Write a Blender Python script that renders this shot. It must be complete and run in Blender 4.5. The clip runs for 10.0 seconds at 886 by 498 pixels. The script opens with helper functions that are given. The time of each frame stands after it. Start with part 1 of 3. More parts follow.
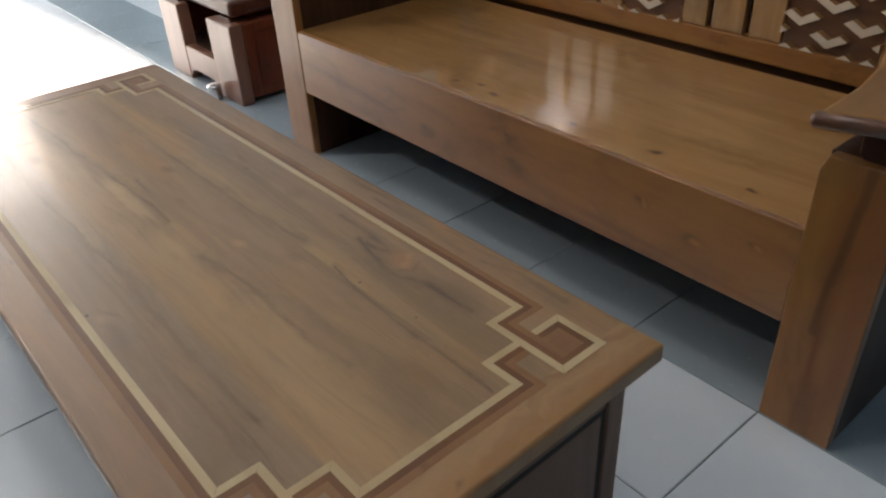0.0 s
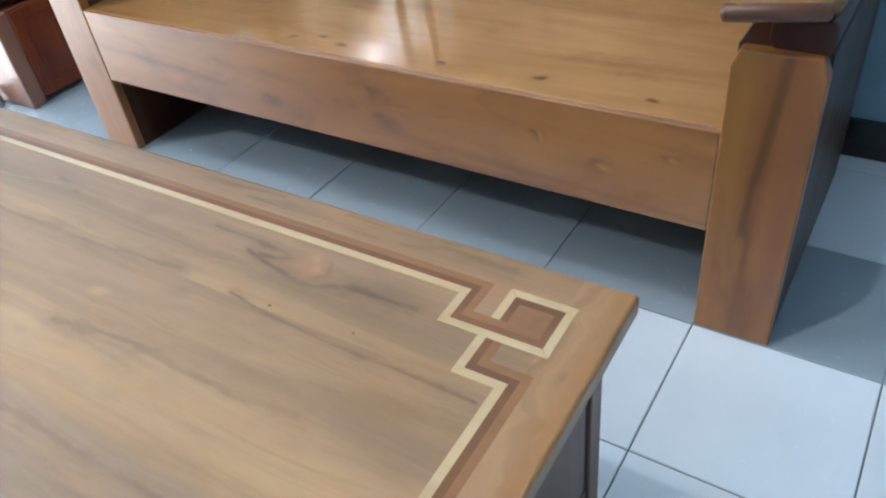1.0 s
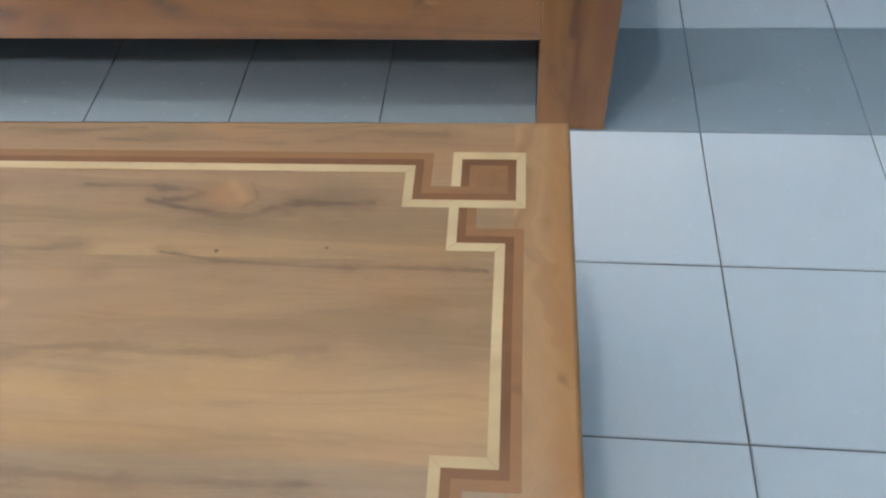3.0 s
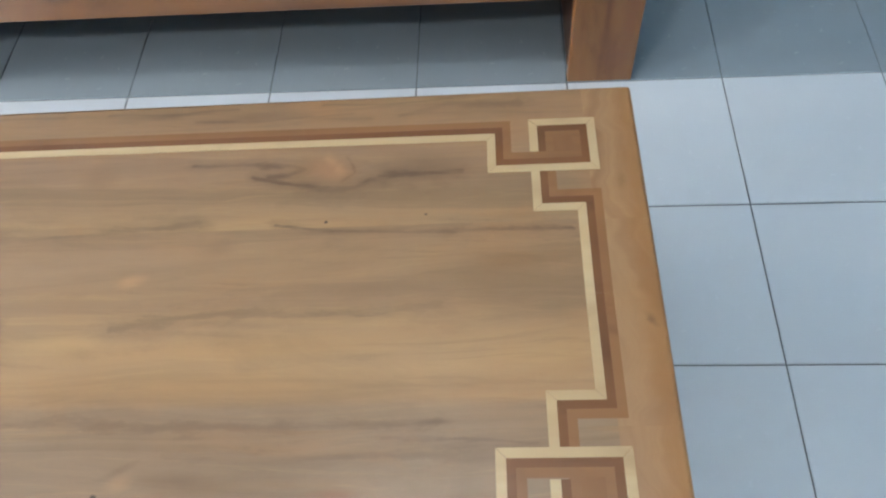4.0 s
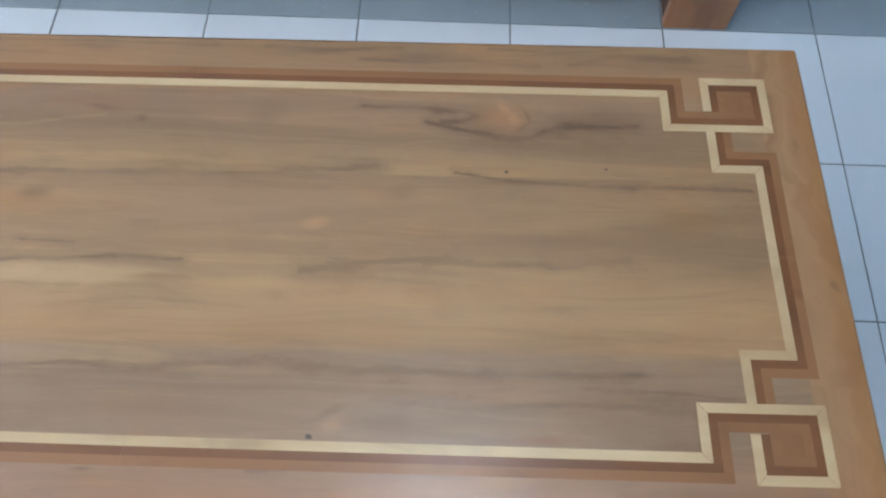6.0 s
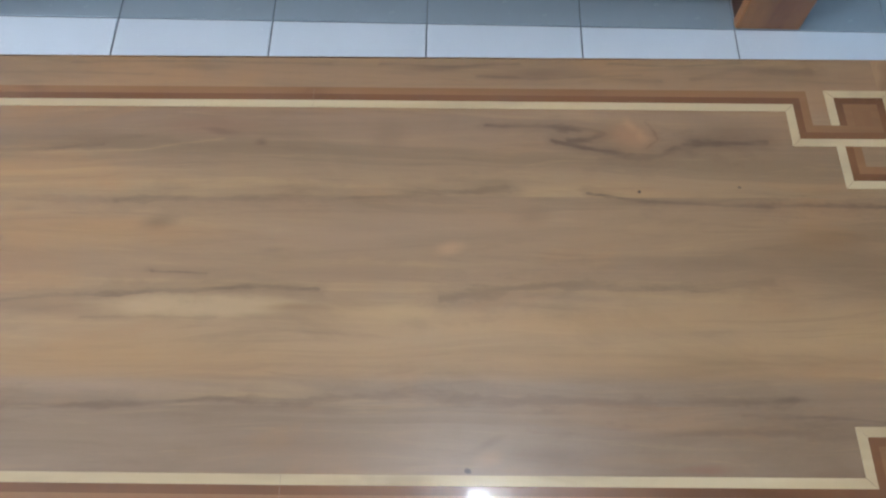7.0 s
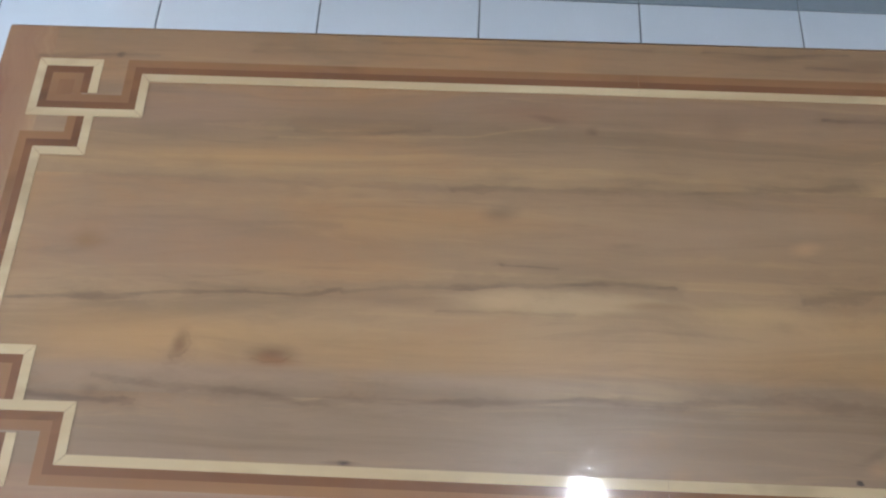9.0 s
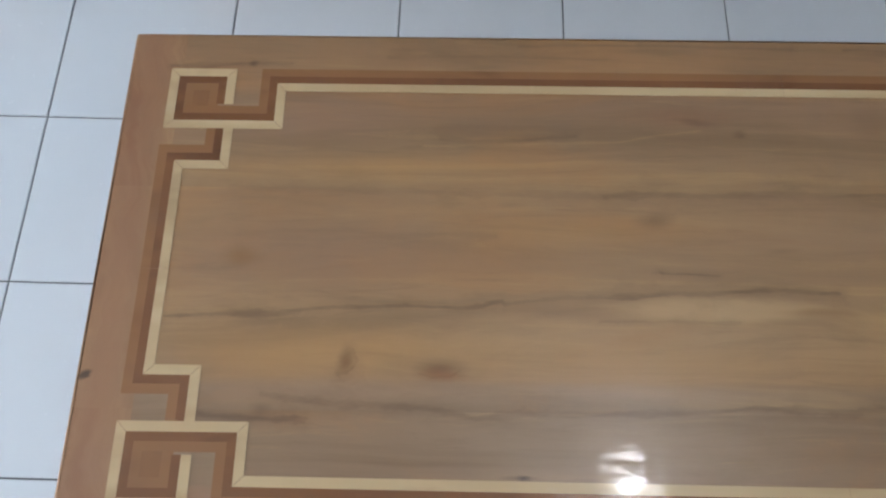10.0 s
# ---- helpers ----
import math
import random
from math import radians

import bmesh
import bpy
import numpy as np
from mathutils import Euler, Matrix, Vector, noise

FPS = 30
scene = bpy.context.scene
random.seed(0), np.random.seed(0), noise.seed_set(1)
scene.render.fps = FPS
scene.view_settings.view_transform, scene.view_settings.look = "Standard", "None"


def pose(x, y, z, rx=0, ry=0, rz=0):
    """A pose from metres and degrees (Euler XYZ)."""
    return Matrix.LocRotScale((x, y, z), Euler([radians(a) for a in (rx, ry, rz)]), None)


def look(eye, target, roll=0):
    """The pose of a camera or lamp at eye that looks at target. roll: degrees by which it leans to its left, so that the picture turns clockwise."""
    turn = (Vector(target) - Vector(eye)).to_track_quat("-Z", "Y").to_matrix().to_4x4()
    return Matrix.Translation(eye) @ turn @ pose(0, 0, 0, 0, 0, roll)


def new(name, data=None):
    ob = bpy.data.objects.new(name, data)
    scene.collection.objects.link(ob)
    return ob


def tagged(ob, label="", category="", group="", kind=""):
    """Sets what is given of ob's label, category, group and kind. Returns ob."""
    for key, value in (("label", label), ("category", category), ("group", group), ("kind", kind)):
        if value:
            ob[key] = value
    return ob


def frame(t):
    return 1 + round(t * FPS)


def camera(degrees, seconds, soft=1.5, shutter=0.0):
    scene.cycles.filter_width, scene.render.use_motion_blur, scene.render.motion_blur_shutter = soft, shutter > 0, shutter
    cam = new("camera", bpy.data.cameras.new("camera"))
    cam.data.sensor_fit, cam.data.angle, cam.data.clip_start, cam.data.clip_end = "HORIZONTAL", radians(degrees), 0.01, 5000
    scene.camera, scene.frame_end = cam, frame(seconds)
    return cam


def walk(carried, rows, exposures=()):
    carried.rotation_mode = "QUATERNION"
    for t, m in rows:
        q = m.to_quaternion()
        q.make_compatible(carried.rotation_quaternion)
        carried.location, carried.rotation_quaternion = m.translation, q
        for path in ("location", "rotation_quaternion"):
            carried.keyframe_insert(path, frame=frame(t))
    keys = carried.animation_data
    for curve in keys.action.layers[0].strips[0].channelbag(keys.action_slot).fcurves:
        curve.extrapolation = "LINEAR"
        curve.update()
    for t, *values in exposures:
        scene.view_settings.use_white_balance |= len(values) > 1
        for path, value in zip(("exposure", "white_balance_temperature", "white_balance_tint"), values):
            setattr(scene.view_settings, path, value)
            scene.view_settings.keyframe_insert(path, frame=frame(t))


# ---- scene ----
cam = camera(60.6, 10.0, soft=2.2)
PATH = [
    (0, (0.112, -1.036, 1.017), (-1.196, 0.012, -0.074), -3.1),
    (0.5, (0.027, -1.033, 0.998), (-1.108, 0.183, -0.113), -2.3),
    (1, (-0.079, -0.988, 0.978), (-1.018, 0.261, -0.271), -7.6),
    (1.5, (-0.169, -0.974, 0.956), (-0.834, 0.319, -0.417), -6.3),
    (2, (-0.26, -0.994, 0.949), (-0.576, 0.267, -0.571), -8.2),
    (3.3, (-0.331, -1.036, 1.065), (-0.53, 0.092, -0.575), -6.4),
    (3.5, (-0.342, -1.045, 1.088), (-0.574, 0.041, -0.575), -7.4),
    (4, (-0.437, -1.064, 1.128), (-0.588, -0.031, -0.578), -8.1),
    (4.5, (-0.537, -1.078, 1.131), (-0.682, -0.087, -0.6), -6.5),
    (5, (-0.592, -1.09, 1.137), (-0.692, -0.16, -0.631), -3.2),
    (5.2, (-0.608, -1.091, 1.144), (-0.7, -0.177, -0.633), -2.5),
    (6.3, (-0.74, -1.027, 1.166), (-0.753, -0.186, -0.648), 1.2),
    (6.5, (-0.77, -1.018, 1.162), (-0.802, -0.179, -0.653), -0.0),
    (7, (-0.862, -1.006, 1.167), (-0.86, -0.186, -0.657), 1.2),
    (7.5, (-0.989, -1.013, 1.163), (-1.005, -0.229, -0.677), -0.3),
    (8, (-1.083, -1.023, 1.163), (-1.11, -0.228, -0.672), -0.4),
    (8.5, (-1.151, -1.006, 1.157), (-1.155, -0.21, -0.677), 2.8),
    (9, (-1.227, -0.982, 1.151), (-1.256, -0.234, -0.703), 0.6),
    (9.5, (-1.306, -0.954, 1.156), (-1.376, -0.263, -0.719), -3.9),
    (10, (-1.4, -0.953, 1.155), (-1.413, -0.259, -0.721), 0.5),
]
EXPOSURES = [(0, 2.35, 8300, 16), (0.5, 3.22, 7150, 12), (1, 3.65, 6800, 11), (2, 3.52, 7500, 14), (3.5, 3.40, 7500, 12), (5, 3.32, 6900, 12), (7.5, 3.05, 6500, 12), (8.5, 2.99, 6450, 12), (10, 2.52, 7200, 14)]
walk(cam, [(t, look(eye, target, roll)) for t, eye, target, roll in PATH], EXPOSURES)

# ---- light ----
LAMP = (-0.682, -0.742, 2.70)
FAR_LAMP = (-3.22, -1.55, 1.92)
world = bpy.data.worlds.new("world")
scene.world = world
world.use_nodes = True
sky = world.node_tree.nodes.new("ShaderNodeTexSky")
sky.sky_type, sky.sun_disc = "NISHITA", False
sky.sun_elevation, sky.sun_rotation = radians(39.6), radians(268)
world.node_tree.links.new(sky.outputs[0], world.node_tree.nodes["Background"].inputs[0])
world.node_tree.nodes["Background"].inputs[1].default_value = 0.05
sun = new("sun", bpy.data.lights.new("sun", "SUN"))
sun.data.energy, sun.data.angle, sun.data.color = 3.2, radians(7), (1.0, 0.97, 0.94)
sun.matrix_world = look((-9.0, -0.9, 4.15), (-4.0, -0.7, 0))
DAYLIGHT, BULB = 9.0, 80.0
door_light = new("door_light", bpy.data.lights.new("door_light", "AREA"))
door_light.data.shape, door_light.data.size, door_light.data.size_y = "RECTANGLE", 0.74, 2.05
door_light.data.energy, door_light.data.color = DAYLIGHT, (0.86, 0.92, 1.0)
door_light.matrix_world = look((-5.12, -0.56, 1.06), (0, -0.56, 0.9))

# ---- materials ----


class Nodes:
    """Short hand for one node material."""

    def __init__(self, name):
        self.mat = bpy.data.materials.new(name)
        self.mat.use_nodes = True
        self.tree = self.mat.node_tree
        self.bsdf = self.tree.nodes["Principled BSDF"]
        self.broken = self.uneven = None

    def put(self, socket, value):
        if isinstance(value, bpy.types.NodeSocket):
            self.tree.links.new(value, socket)
        elif isinstance(value, (tuple, list)) and len(value) == 3 and socket.type == "RGBA":
            socket.default_value = (*value, 1)
        else:
            socket.default_value = value

    def set(self, **values):
        for key, value in values.items():
            self.put(self.bsdf.inputs[key.replace("_", " ")], value)
        return self

    def coord(self, kind="Object"):
        return self.tree.nodes.new("ShaderNodeTexCoord").outputs[kind]

    def mapped(self, vec, loc=(0, 0, 0), rot=(0, 0, 0), scale=(1, 1, 1)):
        n = self.tree.nodes.new("ShaderNodeMapping")
        self.put(n.inputs["Vector"], vec)
        n.inputs["Location"].default_value, n.inputs["Rotation"].default_value, n.inputs["Scale"].default_value = loc, rot, scale
        return n.outputs[0]

    def noise(self, vec, scale=5.0, detail=3.0, rough=0.5, distort=0.0, out="Fac"):
        n = self.tree.nodes.new("ShaderNodeTexNoise")
        self.put(n.inputs["Vector"], vec)
        n.inputs["Scale"].default_value, n.inputs["Detail"].default_value = scale, detail
        n.inputs["Roughness"].default_value, n.inputs["Distortion"].default_value = rough, distort
        return n.outputs[out]

    def math(self, op, a, b=0.0, c=0.0):
        n = self.tree.nodes.new("ShaderNodeMath")
        n.operation = op
        for s, v in zip(n.inputs, (a, b, c)):
            self.put(s, v)
        return n.outputs[0]

    def vmath(self, op, a, b=(0, 0, 0), out=0):
        n = self.tree.nodes.new("ShaderNodeVectorMath")
        n.operation = op
        self.put(n.inputs[0], a)
        self.put(n.inputs[1], b)
        return n.outputs[out]

    def span(self, v, a, b, c=0.0, d=1.0):
        n = self.tree.nodes.new("ShaderNodeMapRange")
        n.interpolation_type = "SMOOTHSTEP"
        for s, x in zip(n.inputs, (v, a, b, c, d)):
            self.put(s, x)
        return n.outputs[0]

    def mix(self, fac, a, b, blend="MIX"):
        n = self.tree.nodes.new("ShaderNodeMix")
        n.data_type, n.blend_type = "RGBA", blend
        self.put(n.inputs["Factor"], fac)
        self.put(n.inputs[6], a)
        self.put(n.inputs[7], b)
        return n.outputs[2]

    def ramp(self, fac, stops):
        n = self.tree.nodes.new("ShaderNodeValToRGB")
        self.put(n.inputs[0], fac)
        while len(n.color_ramp.elements) < len(stops):
            n.color_ramp.elements.new(0.5)
        for e, (p, c) in zip(n.color_ramp.elements, stops):
            e.position, e.color = p, (*c, 1)
        return n.outputs[0]

    def random(self):
        return self.tree.nodes.new("ShaderNodeObjectInfo").outputs["Random"]

    def bump(self, height, strength=0.1, distance=0.002):
        n = self.tree.nodes.new("ShaderNodeBump")
        n.inputs["Strength"].default_value, n.inputs["Distance"].default_value = strength, distance
        self.put(n.inputs["Height"], height)
        return n.outputs[0]


WARM = (0.985, 0.95, 0.82)  # the tone of the lacquer


def lacquered(colour):
    return tuple(c * w for c, w in zip(colour, WARM))


def wood(name, dark, mid, light, axis=0, offset=0.0, gloss=0.14, coat=0.7, streak=1.0, knots=(), size=0.015, flat="xy", vein=None, hearts=False, ior=1.5, tints=()):
    """Lacquered wood with its grain along one axis of the object."""
    m = Nodes(name)
    dark, mid, light = lacquered(dark), lacquered(mid), lacquered(light)
    scale = [20.0, 20.0, 20.0]
    scale[axis] = 1.8
    c = m.coord()
    shift = m.vmath("ADD", c, (offset, offset * 0.7, offset * 1.3))
    stretched = m.mapped(shift, scale=scale)
    broad = m.noise(m.mapped(shift, scale=[4 if i != axis else 1.2 for i in range(3)]), 1.5, 3, 0.55, 0.8)
    fine = m.noise(stretched, 4.0, 5, 0.65, 0.3)
    bands = m.noise(stretched, 0.5, 2.5, 0.5, 2.4)
    cloud = m.noise(m.mapped(shift, scale=[11 if i != axis else 5 for i in range(3)]), 1.0, 4, 0.6, 0.6)
    col = m.ramp(bands, [(0.3, dark), (0.47, mid), (0.7, light)])
    col = m.mix(m.span(broad, 0.3, 0.65, 0.0, 0.7), col, mid)
    col = m.mix(m.span(broad, 0.55, 0.75, 0.0, 0.35), col, dark)
    col = m.mix(m.span(fine, 0.45, 0.8, 0.0, 0.08 * streak), col, dark)
    col = m.mix(m.span(cloud, 0.5, 0.72, 0.0, 0.6), col, [x * 0.75 for x in dark])
    col = m.mix(m.span(cloud, 0.48, 0.25, 0.0, 0.35), col, light)
    plane = c
    if flat == "xz" or vein:
        sep, com = m.tree.nodes.new("ShaderNodeSeparateXYZ"), m.tree.nodes.new("ShaderNodeCombineXYZ")
        m.put(sep.inputs[0], c)
        m.put(com.inputs[0], sep.outputs[0])
        m.put(com.inputs[1], sep.outputs[2])
        plane = com.outputs[0]
    near = m.vmath("ADD", plane, m.vmath("MULTIPLY", m.vmath("SUBTRACT", m.noise(plane, 45.0, 3, 0.6, out="Color"), (0.5, 0.5, 0.5)), (0.02, 0.014, 0)))
    core, marks = [x * 0.38 for x in dark], {}
    for n, (u, v) in enumerate(knots):
        r = size * (0.75 + 0.5 * ((n * 7) % 5) / 4)
        turn = 25 - 17 * (n % 4)
        if hearts and n < 3:  # plain brown blotches
            stain(m, marks, near, u, v, r * 2.0, r * 1.1, core, 0.62, turn)
            stain(m, marks, near, u - r * 0.6, v + r * 0.5, r * 1.2, r * 0.6, core, 0.75, -turn)
        elif hearts:  # knots with a pale heart
            stain(m, marks, near, u, v, r * 1.5, r * 0.9, [x * 0.75 for x in dark], 0.5, turn)
            stain(m, marks, near, u - r * 0.3, v + r * 0.2, r * 0.8, r * 0.4, core, 0.8, turn)
            stain(m, marks, near, u + r * 0.3, v - r * 0.1, r * 0.9, r * 0.42, [min(1, x * 1.15) for x in light], 0.85, turn - 40)
        else:
            stain(m, marks, near, u, v, r * 1.8, r * 1.0, [x * 0.75 for x in dark], 0.45, turn)
            stain(m, marks, near, u, v, r * 1.1, r * 0.55, [x * 0.7 for x in core], 0.9, turn, 0.8)
    for u, v, ru, rv, tint, strength in tints:
        stain(m, marks, near, u, v, ru, rv, tint, strength)
    if vein:
        drift = m.vmath("MULTIPLY", m.vmath("SUBTRACT", m.noise(m.mapped(plane, scale=(14, 5, 1)), 1.0, 3, 0.5, out="Color"), (0.5, 0.5, 0.5)), (0.03, 0.03, 0))
        stroke(m, marks, m.vmath("ADD", plane, drift), vein, 0.014, (dark[0] * 0.5, dark[1] * 0.42, dark[2] * 0.4), 0.75)
    col = tinted(m, col, marks)
    m.set(Base_Color=col, Roughness=m.span(broad, 0.2, 0.8, 0.38, 0.5), Specular_IOR_Level=0.25, Coat_Weight=coat, Coat_IOR=ior, Coat_Roughness=gloss, Normal=m.bump(fine, 0.03, 0.001))
    m.put(m.bsdf.inputs["Coat Normal"], m.bump(m.noise(c, 12.0, 3, 0.5), 0.12, 0.004))
    return m.mat


def plain(name, colour, rough=0.5, metal=0.0, coat=0.0, grain=0.06, scale=40.0):
    m = Nodes(name)
    n = m.noise(m.coord(), scale, 4, 0.6)
    lo, hi = [c * (1 - grain) for c in colour], [min(1, c * (1 + grain)) for c in colour]
    m.set(Base_Color=m.ramp(n, [(0.3, lo), (0.7, hi)]), Roughness=rough, Metallic=metal, Coat_Weight=coat)
    return m.mat


def mark(m, marks, tint, mask):
    """Joins a mask to those of the same tint."""
    tint = tuple(tint)
    marks[tint] = m.math("MAXIMUM", marks[tint], mask) if tint in marks else mask


def tinted(m, col, marks):
    for tint, mask in marks.items():
        col = m.mix(mask, col, tint)
    return col


def stain(m, marks, at, u, v, ru, rv, tint, strength, turn=0.0, soft=1.0):
    """A knot or stain: an ellipse with a soft, uneven edge."""
    p = m.mapped(m.vmath("SUBTRACT", at, (u, v, 0)), rot=(0, 0, -radians(turn)))
    d = m.vmath("LENGTH", m.vmath("MULTIPLY", p, (1 / ru, 1 / rv, 0)), out="Value")
    mark(m, marks, tint, m.span(d, 1.25, 1.25 - 1.25 * soft, 0.0, strength))


def stroke(m, marks, at, path, width, tint, strength):
    """A dark or pale vein that wanders along a path."""
    flat = m.vmath("MULTIPLY", at, (1, 1, 0))
    least = None
    for a, b in zip(path, path[1:]):
        a, b = Vector((*a, 0)), Vector((*b, 0))
        d = b - a
        off = m.vmath("SUBTRACT", flat, tuple(a))
        k = m.math("MULTIPLY", m.vmath("DOT_PRODUCT", off, tuple(d), "Value"), 1 / d.length_squared)
        k.node.use_clamp = True
        scaled = m.tree.nodes.new("ShaderNodeVectorMath")
        scaled.operation = "SCALE"
        scaled.inputs[0].default_value = d
        m.put(scaled.inputs["Scale"], k)
        far = m.vmath("LENGTH", m.vmath("SUBTRACT", off, scaled.outputs[0]), out="Value")
        least = far if least is None else m.math("MINIMUM", least, far)
    if m.uneven is not None:
        least = m.math("MULTIPLY", least, m.uneven)
    mask = m.math("MAXIMUM", m.span(least, width * 1.15, width * 0.1, 0.0, strength), m.span(least, width * 3.2, 0.0, 0.0, strength * 0.4))
    if m.broken is not None:
        mask = m.math("MULTIPLY", mask, m.broken)
    mark(m, marks, tint, mask)


GREY, DARK, AMBER, PALE = (0.165, 0.088, 0.044), (0.120, 0.060, 0.030), (0.25, 0.10, 0.035), (0.435, 0.248, 0.115)
SHADE, BROWN, RED, BLUSH = (0.21, 0.112, 0.058), (0.24, 0.115, 0.045), (0.24, 0.10, 0.05), (0.42, 0.22, 0.11)
KNOT = (0.36, 0.172, 0.085)
BROWN_SPOT = (0.17, 0.075, 0.03)
OCHRE, INK = (0.35, 0.184, 0.079), (0.035, 0.018, 0.010)


MARKS = []


def top_stain(u, v, ru, rv, *rest):
    reach = 1.3 * (rv + abs(math.sin(radians(rest[2] if len(rest) > 2 else 0))) * ru) + 0.012
    MARKS.append((v - reach, v + reach, stain, (u, v, ru, rv, *rest)))


def top_vein(path, width, *rest):
    for a, b in zip(path, path[1:]):
        lo, hi = sorted((a[1], b[1]))
        MARKS.append((lo - 3 * width - 0.008, hi + 3 * width + 0.008, stroke, ([a, b], width, rest[0], min(0.95, rest[1] * 1.05))))


# knots, stains and veins of the table's top
top_stain(0.364, 0.178, 0.0490, 0.0262, BROWN, 0.55, 0, 1)
top_stain(0.503, 0.181, 0.0710, 0.0214, GREY, 0.5, 0, 1)
top_stain(0.093, 0.178, 0.0265, 0.0260, SHADE, 0.4, -20, 1)
top_vein([(0.207, 0.190), (0.290, 0.189), (0.334, 0.185), (0.349, 0.180), (0.332, 0.171), (0.306, 0.170)], 0.008, DARK, 0.7)
top_vein([(0.288, 0.170), (0.340, 0.157), (0.386, 0.147), (0.414, 0.151), (0.433, 0.161), (0.465, 0.166), (0.538, 0.168)], 0.009, DARK, 0.75)
top_stain(0.378, 0.176, 0.034, 0.024, KNOT, 0.6, -15, 0.9)
top_stain(0.381, 0.192, 0.018, 0.009, BLUSH, 0.45, -50, 1)
top_stain(0.392, 0.178, 0.013, 0.009, BLUSH, 0.45, -80, 1)
top_vein([(0.402, 0.196), (0.410, 0.184), (0.408, 0.170), (0.394, 0.159)], 0.004, BROWN_SPOT, 0.55)
top_vein([(0.321, 0.099), (0.388, 0.090), (0.501, 0.084), (0.665, 0.084)], 0.0055, DARK, 0.8)
top_vein([(-0.213, 0.087), (-0.153, 0.091), (-0.106, 0.090), (-0.020, 0.094), (0.022, 0.090), (0.086, 0.094), (0.134, 0.098), (0.229, 0.104)], 0.009, GREY, 0.56)
top_stain(-0.160, 0.061, 0.0255, 0.0116, DARK, 0.4, 8, 1)
top_stain(-0.027, 0.027, 0.0210, 0.0055, SHADE, 0.4, 5, 1)
top_vein([(-0.157, -0.000), (-0.101, -0.001)], 0.004, DARK, 0.6)
top_stain(0.259, 0.072, 0.0300, 0.0146, SHADE, 0.4, 20, 1)
top_stain(0.166, 0.030, 0.0210, 0.0110, BLUSH, 0.6, 15, 1)
top_stain(-0.379, 0.077, 0.0255, 0.0081, SHADE, 0.32, 0, 1)
top_stain(-0.311, 0.078, 0.0215, 0.0056, SHADE, 0.32, 0, 1)
top_vein([(-0.409, 0.147), (-0.308, 0.150), (-0.202, 0.154), (-0.098, 0.171)], 0.004, PALE, 0.28)
top_stain(-0.308, 0.180, 0.1470, 0.0238, SHADE, 0.4, 0, 1)
top_stain(-0.121, 0.188, 0.0805, 0.0160, RED, 0.35, 0, 1)
top_stain(-0.052, 0.166, 0.0065, 0.0050, DARK, 0.4, 0, 1)
top_vein([(-0.669, -0.050), (-0.558, -0.047), (-0.501, -0.040), (-0.428, -0.037), (-0.374, -0.039), (-0.356, -0.038), (-0.323, -0.030), (-0.320, -0.033), (-0.264, -0.026), (-0.191, -0.026), (-0.126, -0.021), (-0.044, -0.016), (0.024, -0.019)], 0.006, GREY, 0.72)
top_stain(-0.278, -0.039, 0.0895, 0.0132, SHADE, 0.44, -4, 1)
top_stain(-0.100, -0.037, 0.1220, 0.0150, (0.41, 0.245, 0.13), 0.75, 0, 0.6)
top_stain(-0.002, -0.040, 0.0445, 0.0060, BROWN, 0.5, 0, 1)
top_vein([(-0.228, -0.051), (-0.139, -0.051), (-0.083, -0.051)], 0.004, GREY, 0.4)
top_stain(0.095, -0.044, 0.0770, 0.0150, PALE, 0.5, 0, 1)
top_vein([(0.157, -0.029), (0.227, -0.017), (0.276, -0.013), (0.350, -0.017), (0.432, -0.017), (0.515, -0.008)], 0.01, GREY, 0.56)
top_stain(-0.386, -0.109, 0.0275, 0.0072, AMBER, 0.6, -6, 1)
top_stain(-0.483, -0.095, 0.0105, 0.0185, BROWN_SPOT, 0.7, -10, 1)
top_stain(-0.389, -0.102, 0.0285, 0.0105, BROWN_SPOT, 0.7, 0, 1)
top_stain(-0.744, -0.112, 0.008, 0.005, INK, 0.8, 20, 0.7)
top_stain(0.259, -0.098, 0.2760, 0.0226, OCHRE, 0.55, 0, 1)
top_stain(-0.199, -0.094, 0.2375, 0.0247, OCHRE, 0.6, 0, 1)
top_stain(-0.554, -0.096, 0.1240, 0.0191, OCHRE, 0.5, 0, 1)
top_vein([(-0.566, -0.129), (-0.502, -0.138), (-0.451, -0.137), (-0.399, -0.143), (-0.390, -0.144), (-0.354, -0.149), (-0.347, -0.149), (-0.297, -0.145), (-0.209, -0.144), (-0.132, -0.142), (-0.078, -0.138), (0.025, -0.141)], 0.008, GREY, 0.68)
top_vein([(0.023, -0.139), (0.100, -0.134), (0.197, -0.140), (0.313, -0.140), (0.370, -0.143), (0.413, -0.139), (0.513, -0.138)], 0.011, GREY, 0.6)
top_vein([(0.460, -0.152), (0.551, -0.155), (0.614, -0.159)], 0.005, DARK, 0.48)
top_stain(0.513, -0.137, 0.0235, 0.0035, DARK, 0.4, 0, 1)
top_stain(0.544, -0.210, 0.0406, 0.0060, SHADE, 0.4, 0, 1)
top_stain(-0.309, -0.206, 0.0205, 0.0025, DARK, 0.48, 0, 1)
top_stain(0.203, -0.195, 0.0170, 0.0096, BLUSH, 0.4, 20, 1)
top_stain(0.263, -0.194, 0.0560, 0.0141, GREY, 0.48, -6, 1)
top_stain(0.200, -0.182, 0.0225, 0.0055, GREY, 0.4, 25, 1)
top_stain(0.180, -0.208, 0.0035, 0.0025, INK, 0.8, 0, 0.6)
